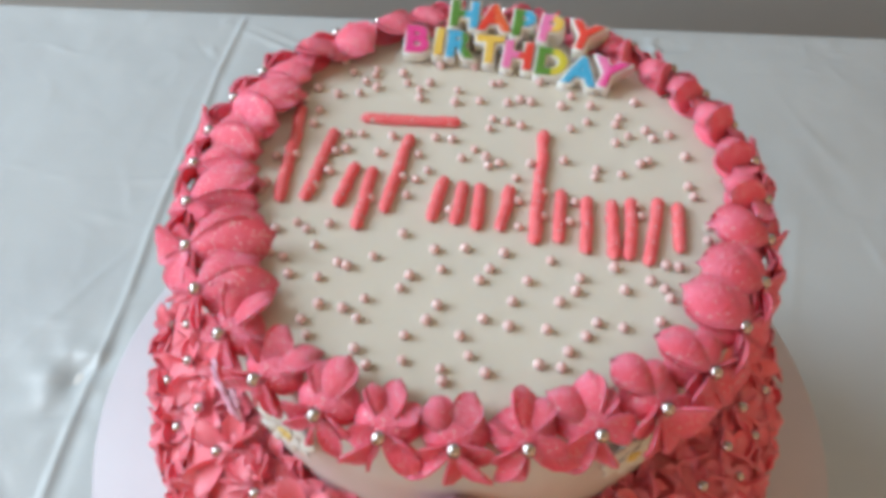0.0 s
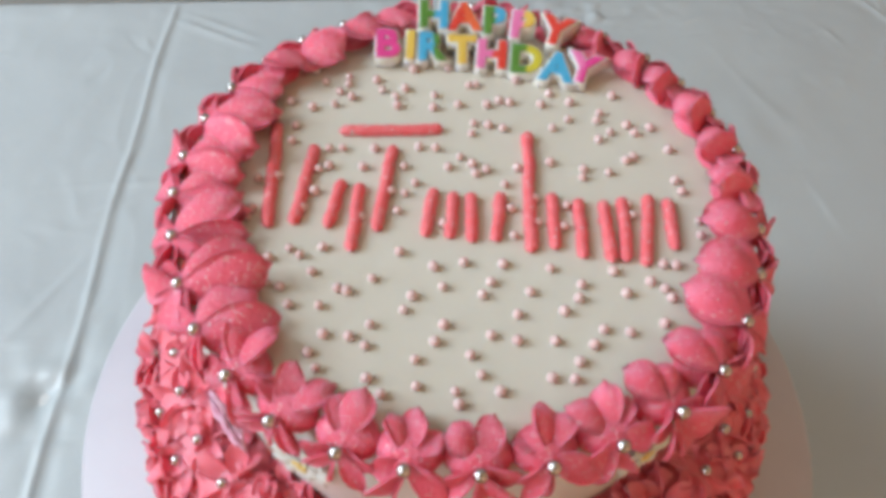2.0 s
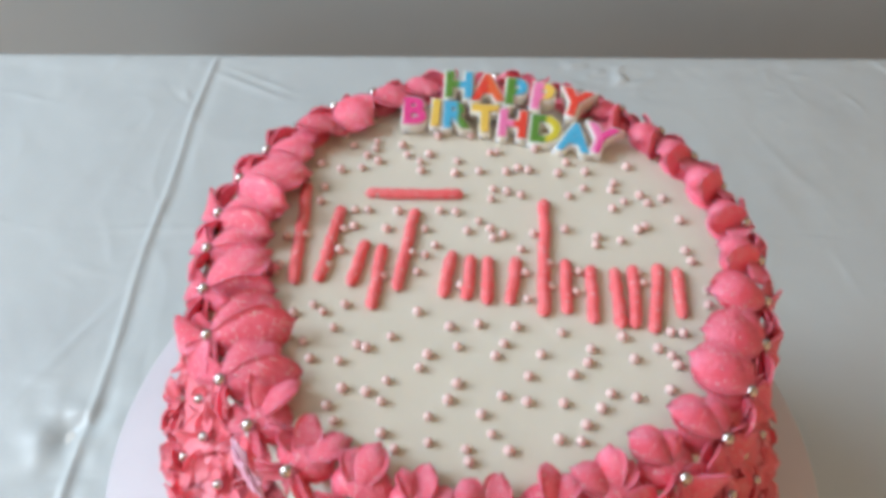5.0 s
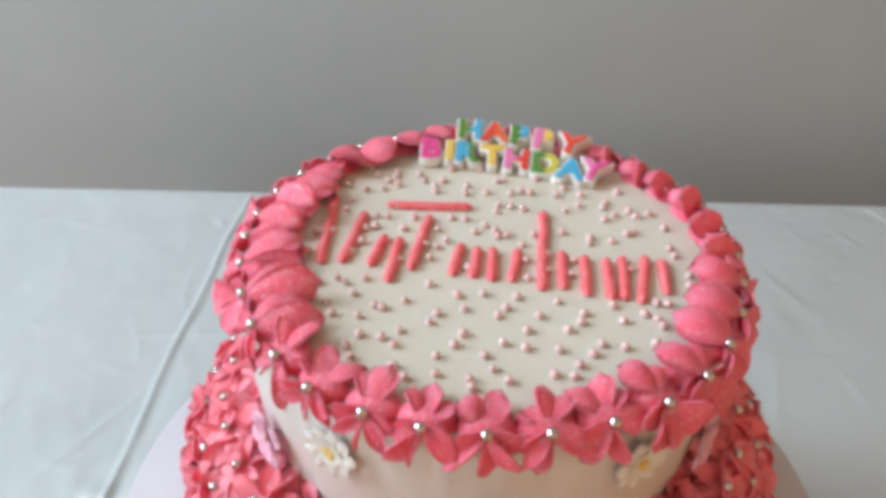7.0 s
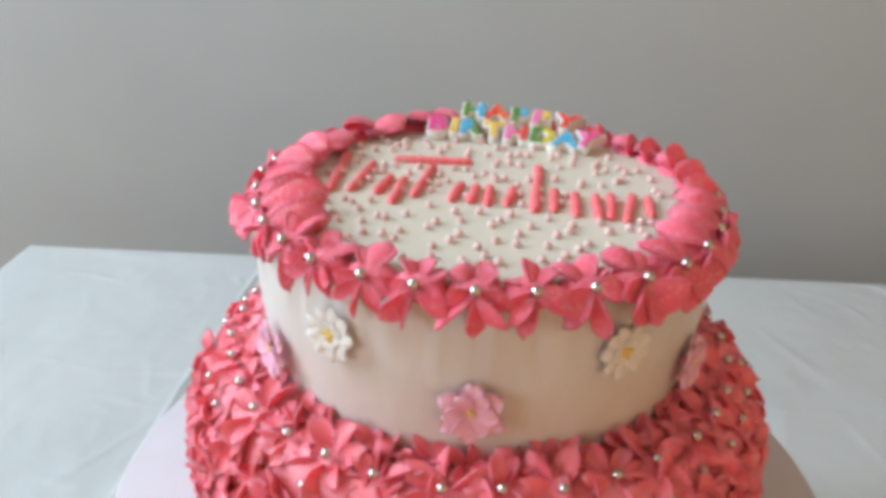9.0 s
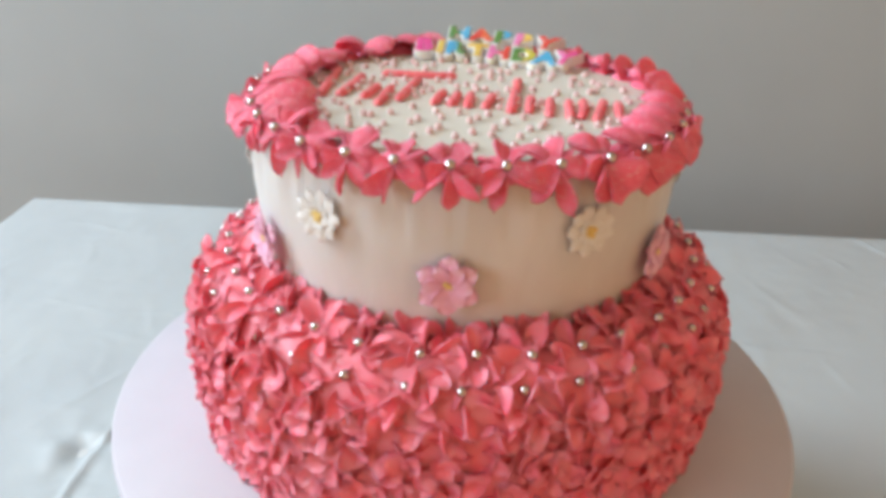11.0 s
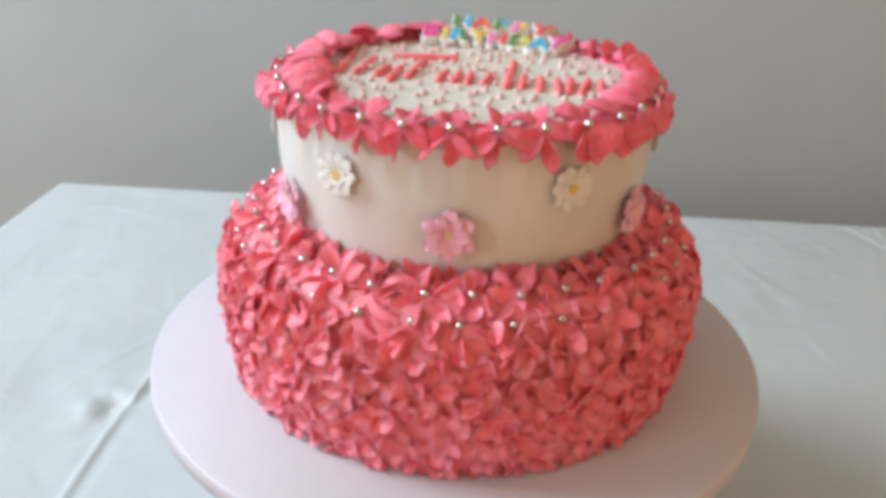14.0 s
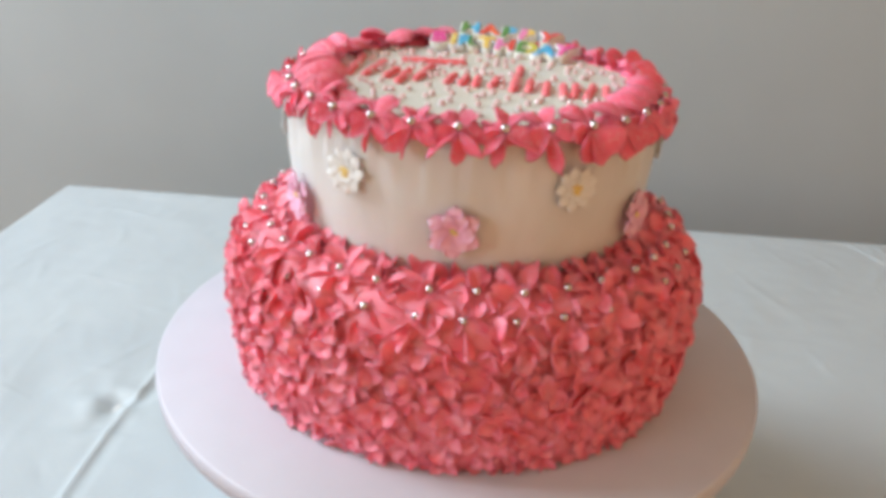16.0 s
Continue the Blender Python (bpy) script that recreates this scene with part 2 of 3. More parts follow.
# ---- table and its plastic cover ----
TX0, TX1, TY0, TY1, TZ = -0.5545, 1.27, -0.20, 0.5575, 0.7543
table = tagged(new("folding_table"), "white plastic folding table under a plastic cover", "table")
child("tabletop", boxes("tabletop", TABLE, (TX0 + 0.004, TX1 - 0.004, TY0 + 0.004, TY1 - 0.004, TZ - 0.045, TZ - 0.004), bevel=0.003), table)
leg = boxes("leg", STEEL, (-0.014, 0.014, -0.014, 0.014, 0, TZ - 0.045), bevel=0.004)
for x in (TX0 + 0.2, TX1 - 0.2):
    for y in (TY0 + 0.08, TY1 - 0.08):
        child("leg", leg, table, pose(x, y, 0))


def cloth_height(x, y):
    """Fold lines pressed into the cover, and soft wrinkles."""
    z = 0.0
    for cx, h, s in ((-0.250 - 0.012 * min(1, (0.56 - y) / 0.27) - 0.006 * max(0, (0.29 - y) / 0.3) - 0.0012 * math.sin(31 * y), 0.0024, 0.0028), (0.515 + 0.01 * y, 0.0016, 0.003)):
        d = x - cx
        z += h * (0.75 + 0.35 * noise.noise((0, y * 14, 3))) * math.exp(-(d / s) ** 2) - 0.0006 * math.exp(-((d - 0.008) / 0.005) ** 2)
    d = y - 0.292 - 0.004 * math.sin(20 * x)
    z += 0.0011 * math.exp(-(d / 0.004) ** 2) * math.exp(-((x + 0.25) / 0.05) ** 2)
    ux, uy = x + 0.243, y - 0.522
    along, off = ux * 0.872 - uy * 0.490, ux * 0.490 + uy * 0.872
    if -0.01 < along < 0.10:
        z += 0.0022 * math.exp(-(off / 0.004) ** 2) * math.sin(math.pi * (along + 0.01) / 0.11)
        z += 0.0016 * math.exp(-((off - 0.014) / 0.004) ** 2) * math.sin(math.pi * (along + 0.01) / 0.11)
    for fx, fy, tilt_, h in ((-0.36, 0.02, 0.16, 0.0007), (-0.33, -0.02, 0.10, 0.0008), (-0.41, 0.05, 0.22, 0.0006), (-0.30, 0.17, -0.55, 0.0008), (0.33, 0.38, 0.35, 0.0007), (0.27, 0.22, -0.3, 0.0008)):
        off_ = (x - fx) + tilt_ * (y - fy)
        z += h * math.exp(-(off_ / 0.004) ** 2 - ((y - fy) / 0.06) ** 2)
    d = (x - 0.505) + 0.42 * (y - 0.50)
    z += 0.0020 * math.exp(-(d / 0.0035) ** 2)
    k = math.exp(-((y - 0.545) / 0.012) ** 2)
    z += 0.0035 * k * max(noise.noise((x * 38, y * 20, 21)), 0)
    k = math.exp(-(((x + 0.276) / 0.03) ** 2 + ((y - 0.09) / 0.035) ** 2))
    z += 0.0075 * k * noise.noise((x * 45, y * 45, 7))
    k = math.exp(-(((x + 0.335) / 0.05) ** 2 + ((y - 0.10) / 0.10) ** 2))
    z += 0.0030 * k * (noise.noise((x * 16 + y * 6, y * 5, 1)) - 0.1)
    k = math.exp(-(((x - 0.18) / 0.05) ** 2 + ((y - 0.525) / 0.025) ** 2))
    z += 0.010 * k * max(noise.noise((x * 60, y * 60, 2)), 0)
    c = noise.noise((x * 9, y * 7, 12))
    z += 0.0016 * max(0, c) * (1 - abs(noise.noise((x * 26 + 6 * y, y * 11, 8)))) ** 6
    z += 0.0022 * noise.noise((x * 5, y * 5, 0)) + 0.0010 * noise.noise((x * 17, y * 17, 4)) + 0.0005 * noise.noise((x * 44, y * 44, 9))
    return z


def spaced(a, b, step, fine):
    out, x = [], a
    while x < b - 1e-6:
        out.append(x)
        x += min([step] + [0.002 + 0.25 * max(0.0, abs(x - c) - r) for c, r in fine])
    return out + [b]


xs = spaced(TX0, TX1, 0.0038, ((-0.27, 0.028), (-0.20, 0.03), (0.49, 0.06), (0.515, 0.012)))
ys = spaced(TY0, TY1, 0.0040, ((0.50, 0.04), (0.292, 0.008), (0.09, 0.03)))
verts, faces = [], []
for y in ys:
    for x in xs:
        rim = min(x - TX0, TX1 - x, y - TY0, TY1 - y)
        verts.append((x, y, TZ + min(rim / 0.02, 1) * cloth_height(x, y) - 0.0012 * max(0, 1 - rim / 0.006) ** 2))
# short creases and dents all over the cover
field = np.array(verts)
crease = random.Random(31)
for n_ in range(150):
    near = n_ < 60
    cx, cy = (crease.uniform(-0.50, -0.16), crease.uniform(-0.15, 0.50)) if near else (crease.uniform(0.0, 0.75), crease.uniform(0.05, 0.55))
    way, half, wide = crease.uniform(0, math.pi), crease.uniform(0.004, 0.026), crease.uniform(0.0018, 0.0034)
    high = crease.choice((-0.5, 1.0, 1.0)) * crease.uniform(0.0004, 0.0013)
    dx, dy = field[:, 0] - cx, field[:, 1] - cy
    u, v = dx * math.cos(way) + dy * math.sin(way), -dx * math.sin(way) + dy * math.cos(way)
    v = v - crease.uniform(-6, 6) * u * u
    field[:, 2] += high * np.exp(-(u / half) ** 2 - (v / wide) ** 2) * (field[:, 1] < TY1 - 0.004)
verts = [tuple(v) for v in field.tolist()]
k = len(xs)
for j in range(len(ys) - 1):
    for i in range(k - 1):
        faces.append((j * k + i, j * k + i + 1, (j + 1) * k + i + 1, (j + 1) * k + i))
# the cover hangs down on every side
ring = [(0, i) for i in range(k)] + [(j, k - 1) for j in range(1, len(ys))] + [(len(ys) - 1, i) for i in range(k - 2, -1, -1)] + [(j, 0) for j in range(len(ys) - 2, 0, -1)]
first = [j * k + i for j, i in ring]
last = first
for q in range(1, 9):
    row = []
    for n_, v in enumerate(first):
        x, y, _ = verts[v]
        ox = -1 if x == TX0 else 1 if x == TX1 else 0
        oy = -1 if y == TY0 else 1 if y == TY1 else 0
        d = 0.002 + 0.010 * (q / 8) * (1 + math.sin(x * 34 + y * 41 + 2 * noise.noise((x * 6, y * 6, 5))))
        row.append(len(verts))
        verts.append((x + ox * d, y + oy * d, TZ - 0.0012 - 0.028 * q))
    for a in range(len(row)):
        b = (a + 1) % len(row)
        faces.append((last[b], last[a], row[a], row[b]))
    last = row
tagged(new("tablecloth", mesh_from("tablecloth", verts, faces, CLOTH)), "white plastic table cover with pressed fold lines on the table", "tablecloth")

# ---- stand and board ----
BX, BY, BZ = 0.0, 0.0037, 0.9026
stand = tagged(new("cake_stand"), "round white drum stand under the cake board", "cake stand")
stand.location = (BX, BY, 0)
child("drum", lathe([(0, 0.7572), (0.140, 0.7572), (0.1425, 0.7597), (0.1425, 0.8880), (0.1410, 0.8905), (0, 0.8905)], TIN, "drum"), stand)
child("base_rim", lathe([(0.1425, 0.7577), (0.1455, 0.7587), (0.1460, 0.7612), (0.1450, 0.7642), (0.1425, 0.7652)], TIN, "base_rim"), stand)
board = tagged(new("cake_board", lathe([(0, BZ - 0.0115), (0.1767, BZ - 0.0115), (0.1787, BZ - 0.0100), (0.1791, BZ - 0.004), (0.1787, BZ - 0.0010), (0.1772, BZ), (0, BZ)], BOARD, "cake_board", 160)),
               "round white paper-covered cake board on the stand", "cake board")
board.location = (BX, BY, 0)

# ---- the cake ----
TOP = 1.0635
cake = tagged(new("birthday_cake"), "two-tier round cake with ivory top and ruffled coral pink buttercream", "cake")


def lumps(a, z, r):
    return 0.0012 * noise.noise((math.cos(a) * 3, math.sin(a) * 3, z * 40))


def smooth_wall(a, z, r):
    return 0.0024 * noise.noise((math.cos(a) * 30, math.sin(a) * 30, z * 9)) * max(0, min(1, (z - 1.027) / 0.02)) + 0.0007 * noise.noise((math.cos(a) * 2.2, math.sin(a) * 2.2, z * 12)) + 0.0003 * noise.noise((math.cos(a) * 9, math.sin(a) * 9, z * 14)) if r > 0.05 else 0


lower = child("bottom_tier", lathe([(0, BZ + 0.0005), (0.1262, BZ + 0.0005), (0.1296, 0.915), (0.1320, 0.94), (0.1314, 0.958), (0.1270, 0.9755),
                                    (0.120, 0.9870), (0.107, 0.9915), (0, 0.9915)], PINK_LOW, "bottom_tier", wobble=lumps), cake, label="coral pink buttercream tier")
wall_profile = [(0, 0.984), (0.0945, 0.984)] + [(0.0945 + 0.0045 * min(i / 8, 1), 0.984 + 0.0745 * i / 14) for i in range(1, 15)]
upper = child("top_tier_side", lathe(wall_profile + [(0.0975, TOP - 0.0022), (0.0955, TOP - 0.0012)], WALL_ICING, "top_tier_side", 240, smooth_wall), cake,
              label="smooth white buttercream side with pink smears")
child("top_tier_face", lathe([(0.0975, TOP - 0.0020), (0.0955, TOP - 0.0006), (0.093, TOP), (0.08, TOP), (0.06, TOP), (0.03, TOP), (0, TOP)], CREAM, "top_tier_face"), cake,
      label="ivory buttercream top")

dragee = ball_mesh("silver_ball", 0.00215, SILVER)
blob = ball_mesh("icing_base", 0.0094, PINK, 14, 9)
for v in blob.vertices:
    v.co = (v.co.x * 1.05, v.co.y * 0.80, v.co.z * 0.56)
blob_low = ball_mesh("icing_base", 0.0050, PINK_LOW, 10, 7)
SCOOPS = [petal_mesh(PINK, 0.0220 + 0.0008 * s, 0.0146 + 0.0008 * s, 0.0044, -0.0018, 1.18, 0.0013, s, 10, 7, pillow=0.5, fall=0.84) for s in range(5)]
FLATS = [petal_mesh(PINK, 0.0215 + 0.0008 * s, 0.0142 + 0.0008 * s, 0.0018, 0.0004, 1.18, 0.0009, 30 + s, 10, 7, pillow=0.25) for s in range(4)]
DOMES = [petal_mesh(PINK, 0.0225 + 0.0007 * s, 0.0160 + 0.0008 * s, 0.0054, -0.0030, 1.18, 0.0014, 10 + s, 10, 7, pillow=0.5, fall=0.92) for s in range(4)]
DROPS = [petal_mesh(PINK, 0.0150 + 0.0007 * s, (0.0060, 0.0088, 0.0066, 0.0094, 0.0074, 0.0080)[s], 0.0022, 0.0010, 1.0, 0.0008, 20 + s, 8, 5, blunt=s % 2 == 1, pillow=0.4) for s in range(6)]
SIDES = [petal_mesh(PINK, 0.0150, 0.0125, 0.0036, 0.0014, 1.2, 0.0009, 40 + s, 8, 5, pillow=0.4) for s in range(4)]
LOWS = [petal_mesh(PINK_LOW, 0.0160 + 0.0006 * s, 0.0102 + 0.0006 * s, 0.0028, 0.0018, 1.12, 0.0009, 60 + s, blunt=s % 2 == 0, pillow=0.4) for s in range(6)]

# rim of piped flowers, a silver ball in each
rnd = random.Random(4)
RIM = 33
# inner reach of the border: short at the front, long at the back and the window side
REACH = [(-180, 0.0835), (-110, 0.0795), (-60, 0.0805), (-30, 0.0880), (0, 0.0925), (25, 0.0880), (60, 0.0845), (120, 0.0855), (180, 0.0835)]


def reach(ang):
    ang = (ang + 180) % 360 - 180
    for (a0, r0), (a1, r1) in zip(REACH, REACH[1:]):
        if a0 <= ang <= a1:
            return r0 + (r1 - r0) * (ang - a0) / (a1 - a0)


def crown(ang):
    """Upper petals of a border flower at this angle: shape, sideways and rise in degrees, roll, length."""
    u = rnd.uniform
    if -50 < ang < 26:
        q = rnd.choice((-1, 1))
        out = [(SCOOPS, -q * u(26, 44), u(-2, 10), q * u(-0.2, 0.7), u(0.80, 0.96)), (rnd.choice((SCOOPS, SCOOPS, FLATS)), q * u(2, 24), u(4, 18), q * u(-0.9, 0.4), u(0.86, 1.04))]
        return out + ([(FLATS, q * u(50, 78), u(-6, 10), q * u(-1.2, 0.2), u(0.60, 0.74))] if u(0, 1) < 0.75 else [])
    if 26 <= ang < 84:
        return [(DOMES, -16 + u(-8, 8), u(-8, 0), u(-0.4, 0.1), u(0.70, 0.82)), (DOMES, 8 + u(-8, 8), u(0, 10), u(-0.2, 0.3), u(0.98, 1.10))]
    if ang >= 150 or ang < -168:
        return [(FLATS, u(-20, 20), u(30, 50), u(-0.8, 0.8), 0.62)]
    if 84 <= ang < 150:
        return [(DOMES, -18 + u(-10, 8), u(-6, 6), u(-0.3, 0.3), u(0.70, 0.84)), (FLATS, 4 + u(-10, 10), u(14, 40), u(0.9, 2.4), u(0.92, 1.12)), (FLATS, 40 + u(-12, 12), u(0, 24), u(-0.4, 1.0), u(0.55, 0.75))]
    if -128 < ang <= -50:
        out = [(SCOOPS, 16 + u(-10, 10), u(-2, 7), -u(0.0, 0.6), u(0.84, 1.06)), (rnd.choice((SCOOPS, FLATS)), -14 + u(-8, 8), u(0, 12), -u(0.6, 2.0), u(0.92, 1.14))]
        return out + ([(FLATS, -38 + u(-8, 8), u(-4, 10), -u(1.2, 3.0), u(0.66, 0.86))] if u(0, 1) < 0.35 else [])
    return [(FLATS, -26 + u(-10, 8), u(4, 20), u(-1.4, 0.4), u(0.74, 0.95)), (DOMES, 10 + u(-10, 10), u(2, 16), u(-0.5, 0.5), u(0.82, 1.02))]


for i in range(RIM):
    ang = (-1.4 + 360 / RIM * i + 180) % 360 - 180
    inset = (0.0042 if ang > 0 else 0.0064) * min(1, max(0, (abs(ang) - 35) / 40))
    f = child("rim_flower", blob, cake, around(ang + rnd.uniform(-0.4, 0.4), 0.0968 - inset, TOP - 0.002))
    size = (0.1015 - reach(ang)) / 0.0225
    for shapes, side, rise, roll, k in crown(ang):
        a, e = radians(side), radians(rise)
        k = max(size * k, 0.60 * k)
        d = Vector((math.sin(a) * math.cos(e), -math.cos(a) * math.cos(e), math.sin(e)))
        across = Vector((math.cos(a), math.sin(a), 0))
        far = ang < -50 or ang > 40
        root = 0.0075 if far else 0.0030
        k *= 1.16 if far else 1.0
        m = stance((0.002 * math.sin(a), root, 0.0046 if shapes is DOMES else 0.0030), d, Vector((0, 0, 1)) + roll * across)
        slim = 0.84 if shapes is FLATS else 1.0 if far else rnd.uniform(0.80, 1.0)
        child("petal", rnd.choice(shapes), f, m @ Matrix.Diagonal((slim * min(1, k + 0.12), k, max(k, 0.8), 1)))
    drops = rnd.choice(((-22, 24), (-50, -2, 46), (-40, 4, 54), (-56, -10, 30)) if -50 < ang < 40 else ((-58, -4, 50), (-46, 6, 62)))
    broad = 26 < ang < 125 or ang < -62
    for n_, a in enumerate(drops):
        a = radians(a + rnd.uniform(-8, 8))
        d = Vector((math.sin(a), rnd.uniform(0.02, 0.24) + (0.18 if ang < -50 else 0.0), -math.cos(a)))
        k = rnd.uniform(0.82, 1.10) * (0.86 if -65 < ang < -18 else 1.0)
        roll = rnd.choice((-1.8, -0.8, 0.7, 1.6, 2.6)) if not broad else rnd.uniform(-0.7, 0.7)
        child("petal", rnd.choice(SIDES if broad else DROPS), f, stance((0, 0.0066, 0.0022), d, (roll, 1, 0.3)) @ Matrix.Diagonal((k, k, k, 1)))
    for q in (-1, 1):
        d = Vector((q, rnd.uniform(0.0, 0.35), rnd.uniform(-0.45, 0.05)))
        m = stance((0, 0.0044, 0.0022), d, (rnd.uniform(-0.4, 0.4), 1.0, rnd.uniform(-0.2, 0.9)))
        k = rnd.uniform(0.58, 0.76) * (1.1 if ang < -50 or ang > 40 else 1.0)
        child("petal", rnd.choice(SIDES), f, m @ Matrix.Diagonal((k, k * 1.12, k, 1)))
    child("silver_ball", dragee, f, pose(0, 0.0080 - (0.0012 if abs(ang) > 45 else 0), 0.0045))

# two rows of piped flowers with silver balls on the shoulder of the bottom tier
LOOSE = []


def low_flower(ang, r, z, lean, size, ball, single):
    """A five-petalled piped flower; lean: how far it faces outward."""
    m = around(ang, r, z) @ pose(0, 0, 0, -90 * lean)
    turn = rnd.uniform(0, 360)
    f = child("piped_flower", blob_low, cake, m) if single else None
    count = 6 if ball else 5
    slim = 0.84 if ball else 1.0
    for q in range(count):
        a = radians(turn + 360 / count * q + rnd.uniform(-14, 14))
        d = Vector((math.cos(a), math.sin(a), rnd.uniform(0.0, 0.42) if ball else rnd.uniform(0.08, 0.66)))
        side = rnd.choice((-1.5, -0.5, 0.0, 0.5, 1.5)) if ball else rnd.uniform(-1.1, 1.1)
        p = stance((0.0012 * math.cos(a), 0.0012 * math.sin(a), 0.0015), d, (-math.cos(a) * 0.5 - side * math.sin(a), -math.sin(a) * 0.5 + side * math.cos(a), 1))
        p = p @ Matrix.Diagonal((slim * size, size * (1.14 if ball else 1.0), size, 1))
        if single:
            child("petal", rnd.choice(LOWS), f, p)
        else:
            LOOSE.append(m @ p)
    if ball:
        if single:
            child("silver_ball", dragee, f, pose(0, 0, 0.0086))
        else:
            child("silver_ball", dragee, cake, m @ pose(0, 0, 0.0086))


for i in range(34):
    ang = -6.3 + 360 / 34 * i
    seen = abs((ang + 180) % 360 - 180) < 80
    low_flower(ang + rnd.uniform(-1.5, 1.5), 0.1095 + rnd.uniform(-0.001, 0.0015), 0.9860, 0.34, 0.86, True, seen and i % 2 == 0)
    low_flower(ang - 2.0 + rnd.uniform(-1.2, 1.2), 0.1172 + rnd.uniform(-0.001, 0.001), 0.9778, 0.50, 0.90, True, seen)
for i in range(46):
    low_flower(360 / 46 * i + rnd.uniform(-3, 3), 0.0992, 0.9892, 0.25, 0.74, False, False)
for j, (z, r, lean) in enumerate(((0.9705, 0.1214, 0.72), (0.9600, 0.1240, 0.92), (0.9495, 0.1258, 1.0), (0.9390, 0.1257, 1.0), (0.9285, 0.1248, 1.0),
                                  (0.9185, 0.1238, 1.02), (0.9095, 0.1230, 1.0))):
    n_ = (50, 52, 56, 58, 60, 62, 62)[j]
    for i in range(n_):
        low_flower(360 / n_ * (i + 0.5 * (j % 2)) + rnd.uniform(-2.5, 2.5), r, z + rnd.uniform(-0.0015, 0.0015), lean, (1.08, 1.04, 0.96, 0.88, 0.80, 0.76, 0.72)[j], False, False)

templates = [petal_arrays(0.0145, 0.0080 + 0.0005 * s, 0.0028, 0.0020, 1.12, 0.0009, 90 + s, 6, 3, blunt=s % 2 == 0, pillow=0.4) for s in range(8)]
verts, faces = [], []
for m in LOOSE:
    tv, tf = rnd.choice(templates)
    base = len(verts)
    verts += [m @ Vector(v) for v in tv]
    faces += [tuple(base + q for q in f) for f in tf]
for_low = [v if v.z > BZ + 0.0008 else Vector((v.x, v.y, BZ + 0.0008)) for v in verts]
tagged(child("piped_ruffle", mesh_from("piped_ruffle", for_low, faces, PINK_LOW), cake, label="dense small coral pink petals"), kind="stuff")

# sugar flowers pressed on the white side
DAISY_PETALS = [petal_mesh(DAISY, 0.0108, 0.0060, 0.0016, -0.0003, 1.25, 0.0009, 120 + s) for s in range(3)]
ROSE_PETALS = [petal_mesh(ROSE, 0.0108, 0.0072, 0.0012, 0.0006, 1.3, 0.0008, 130 + s, pillow=0.3) for s in range(3)]
DOT = ball_mesh("stamen", 0.0011, YELLOW, 8, 6)


def sugar_flower(ang, z, r, petals, count, label, dots):
    m = around(ang, r, z) @ pose(0, 0, 0, -90) @ pose(0, 0, 0.0004, 0, 0, rnd.uniform(0, 60))
    heart = child("sugar_flower", ball_mesh("flower_heart", 0.0022, petals[0].materials[0], 10, 6), cake, m, label)
    grow = 1.22 if petals is ROSE_PETALS else 1.06
    for layer, (size, lift, n_) in enumerate(((1.0, 0.02, count), (0.80 if petals is ROSE_PETALS else 0.56, 0.14, count))):
        for q in range(n_):
            a = 2 * math.pi * (q + 0.5 * layer) / n_ + rnd.uniform(-0.06, 0.06)
            d = Vector((math.cos(a), math.sin(a), lift + rnd.uniform(-0.03, 0.06)))
            p = stance((0, 0, 0.0012 + 0.0008 * layer), d, (rnd.uniform(-0.2, 0.2), rnd.uniform(-0.2, 0.2), 1))
            child("petal", rnd.choice(petals), heart, p @ Matrix.Diagonal((grow * size, grow * size, grow * size, 1)))
    for q in range(dots):
        a = 2.4 * q
        child("stamen", DOT, heart, pose(0.0009 * math.sqrt(q) * math.cos(a), 0.0009 * math.sqrt(q) * math.sin(a), 0.0034), "yellow centre")


WHITE_F, PINK_F = "white sugar daisy with a yellow centre", "lilac pink sugar blossom"
for ang in (-32, 30, -88, 90):
    sugar_flower(ang, 1.0362, 0.0986, DAISY_PETALS, 9, WHITE_F, 7)
for ang, z in ((-1.3, 1.0164), (-55, 1.0115), (57, 1.0130)):
    sugar_flower(ang, z, 0.0985, ROSE_PETALS, 6, PINK_F, 3)

# sugar pearls scattered over the top, in millimetres from the cake's middle
PEARLS_FRONT = [(-64.1, -28.7), (-57.6, -25.5), (-54.2, -28.3), (-47.0, -25.4), (-50.2, -34.9), (-64.4, -38.6), (-59.6, -40.4), (-56.8, -47.1), (-47.4, -47.9), (-42.0, -41.7), (-39.0, -42.9), (-31.1, -38.5), (-22.4, -28.4), (-11.8, -34.6), (-2.1, -33.5), (-9.3, -42.6), (-19.0, -45.6), (-21.7, -50.7), (2.8, -46.2), (5.9, -41.5), (-9.8, -56.5), (-12.8, -62.3), (-2.6, -67.4), (4.1, -60.9), (0.1, -74.1), (-18.9, -68.1), (-18.9, -76.8), (-7.8, -79.0), (-7.0, -83.1), (-32.0, -55.4), (-38.2, -59.3), (-45.8, -58.1)]
PEARLS_SIDE = [(-33.5, -62.8), (-50.0, -64.2), (-47.6, -69.5), (-33.0, -73.6), (-29.0, -78.9), (10.4, -34.7), (25.2, -37.1), (17.7, -45.7), (12.9, -53.9), (11.7, -63.1), (34.2, -43.7), (32.5, -48.9), (27.3, -53.3), (23.0, -63.7), (38.2, -60.4), (45.9, -61.8), (34.5, -65.5), (29.1, -71.1), (20.3, -76.0), (26.8, -76.7), (47.7, -47.5), (45.2, -38.9), (56.1, -43.5), (60.1, -46.4), (61.4, -50.0), (57.1, -59.1), (61.7, -37.0), (65.7, -37.5), (78.0, -19.5), (76.7, -25.7), (5.0, -79.6)]
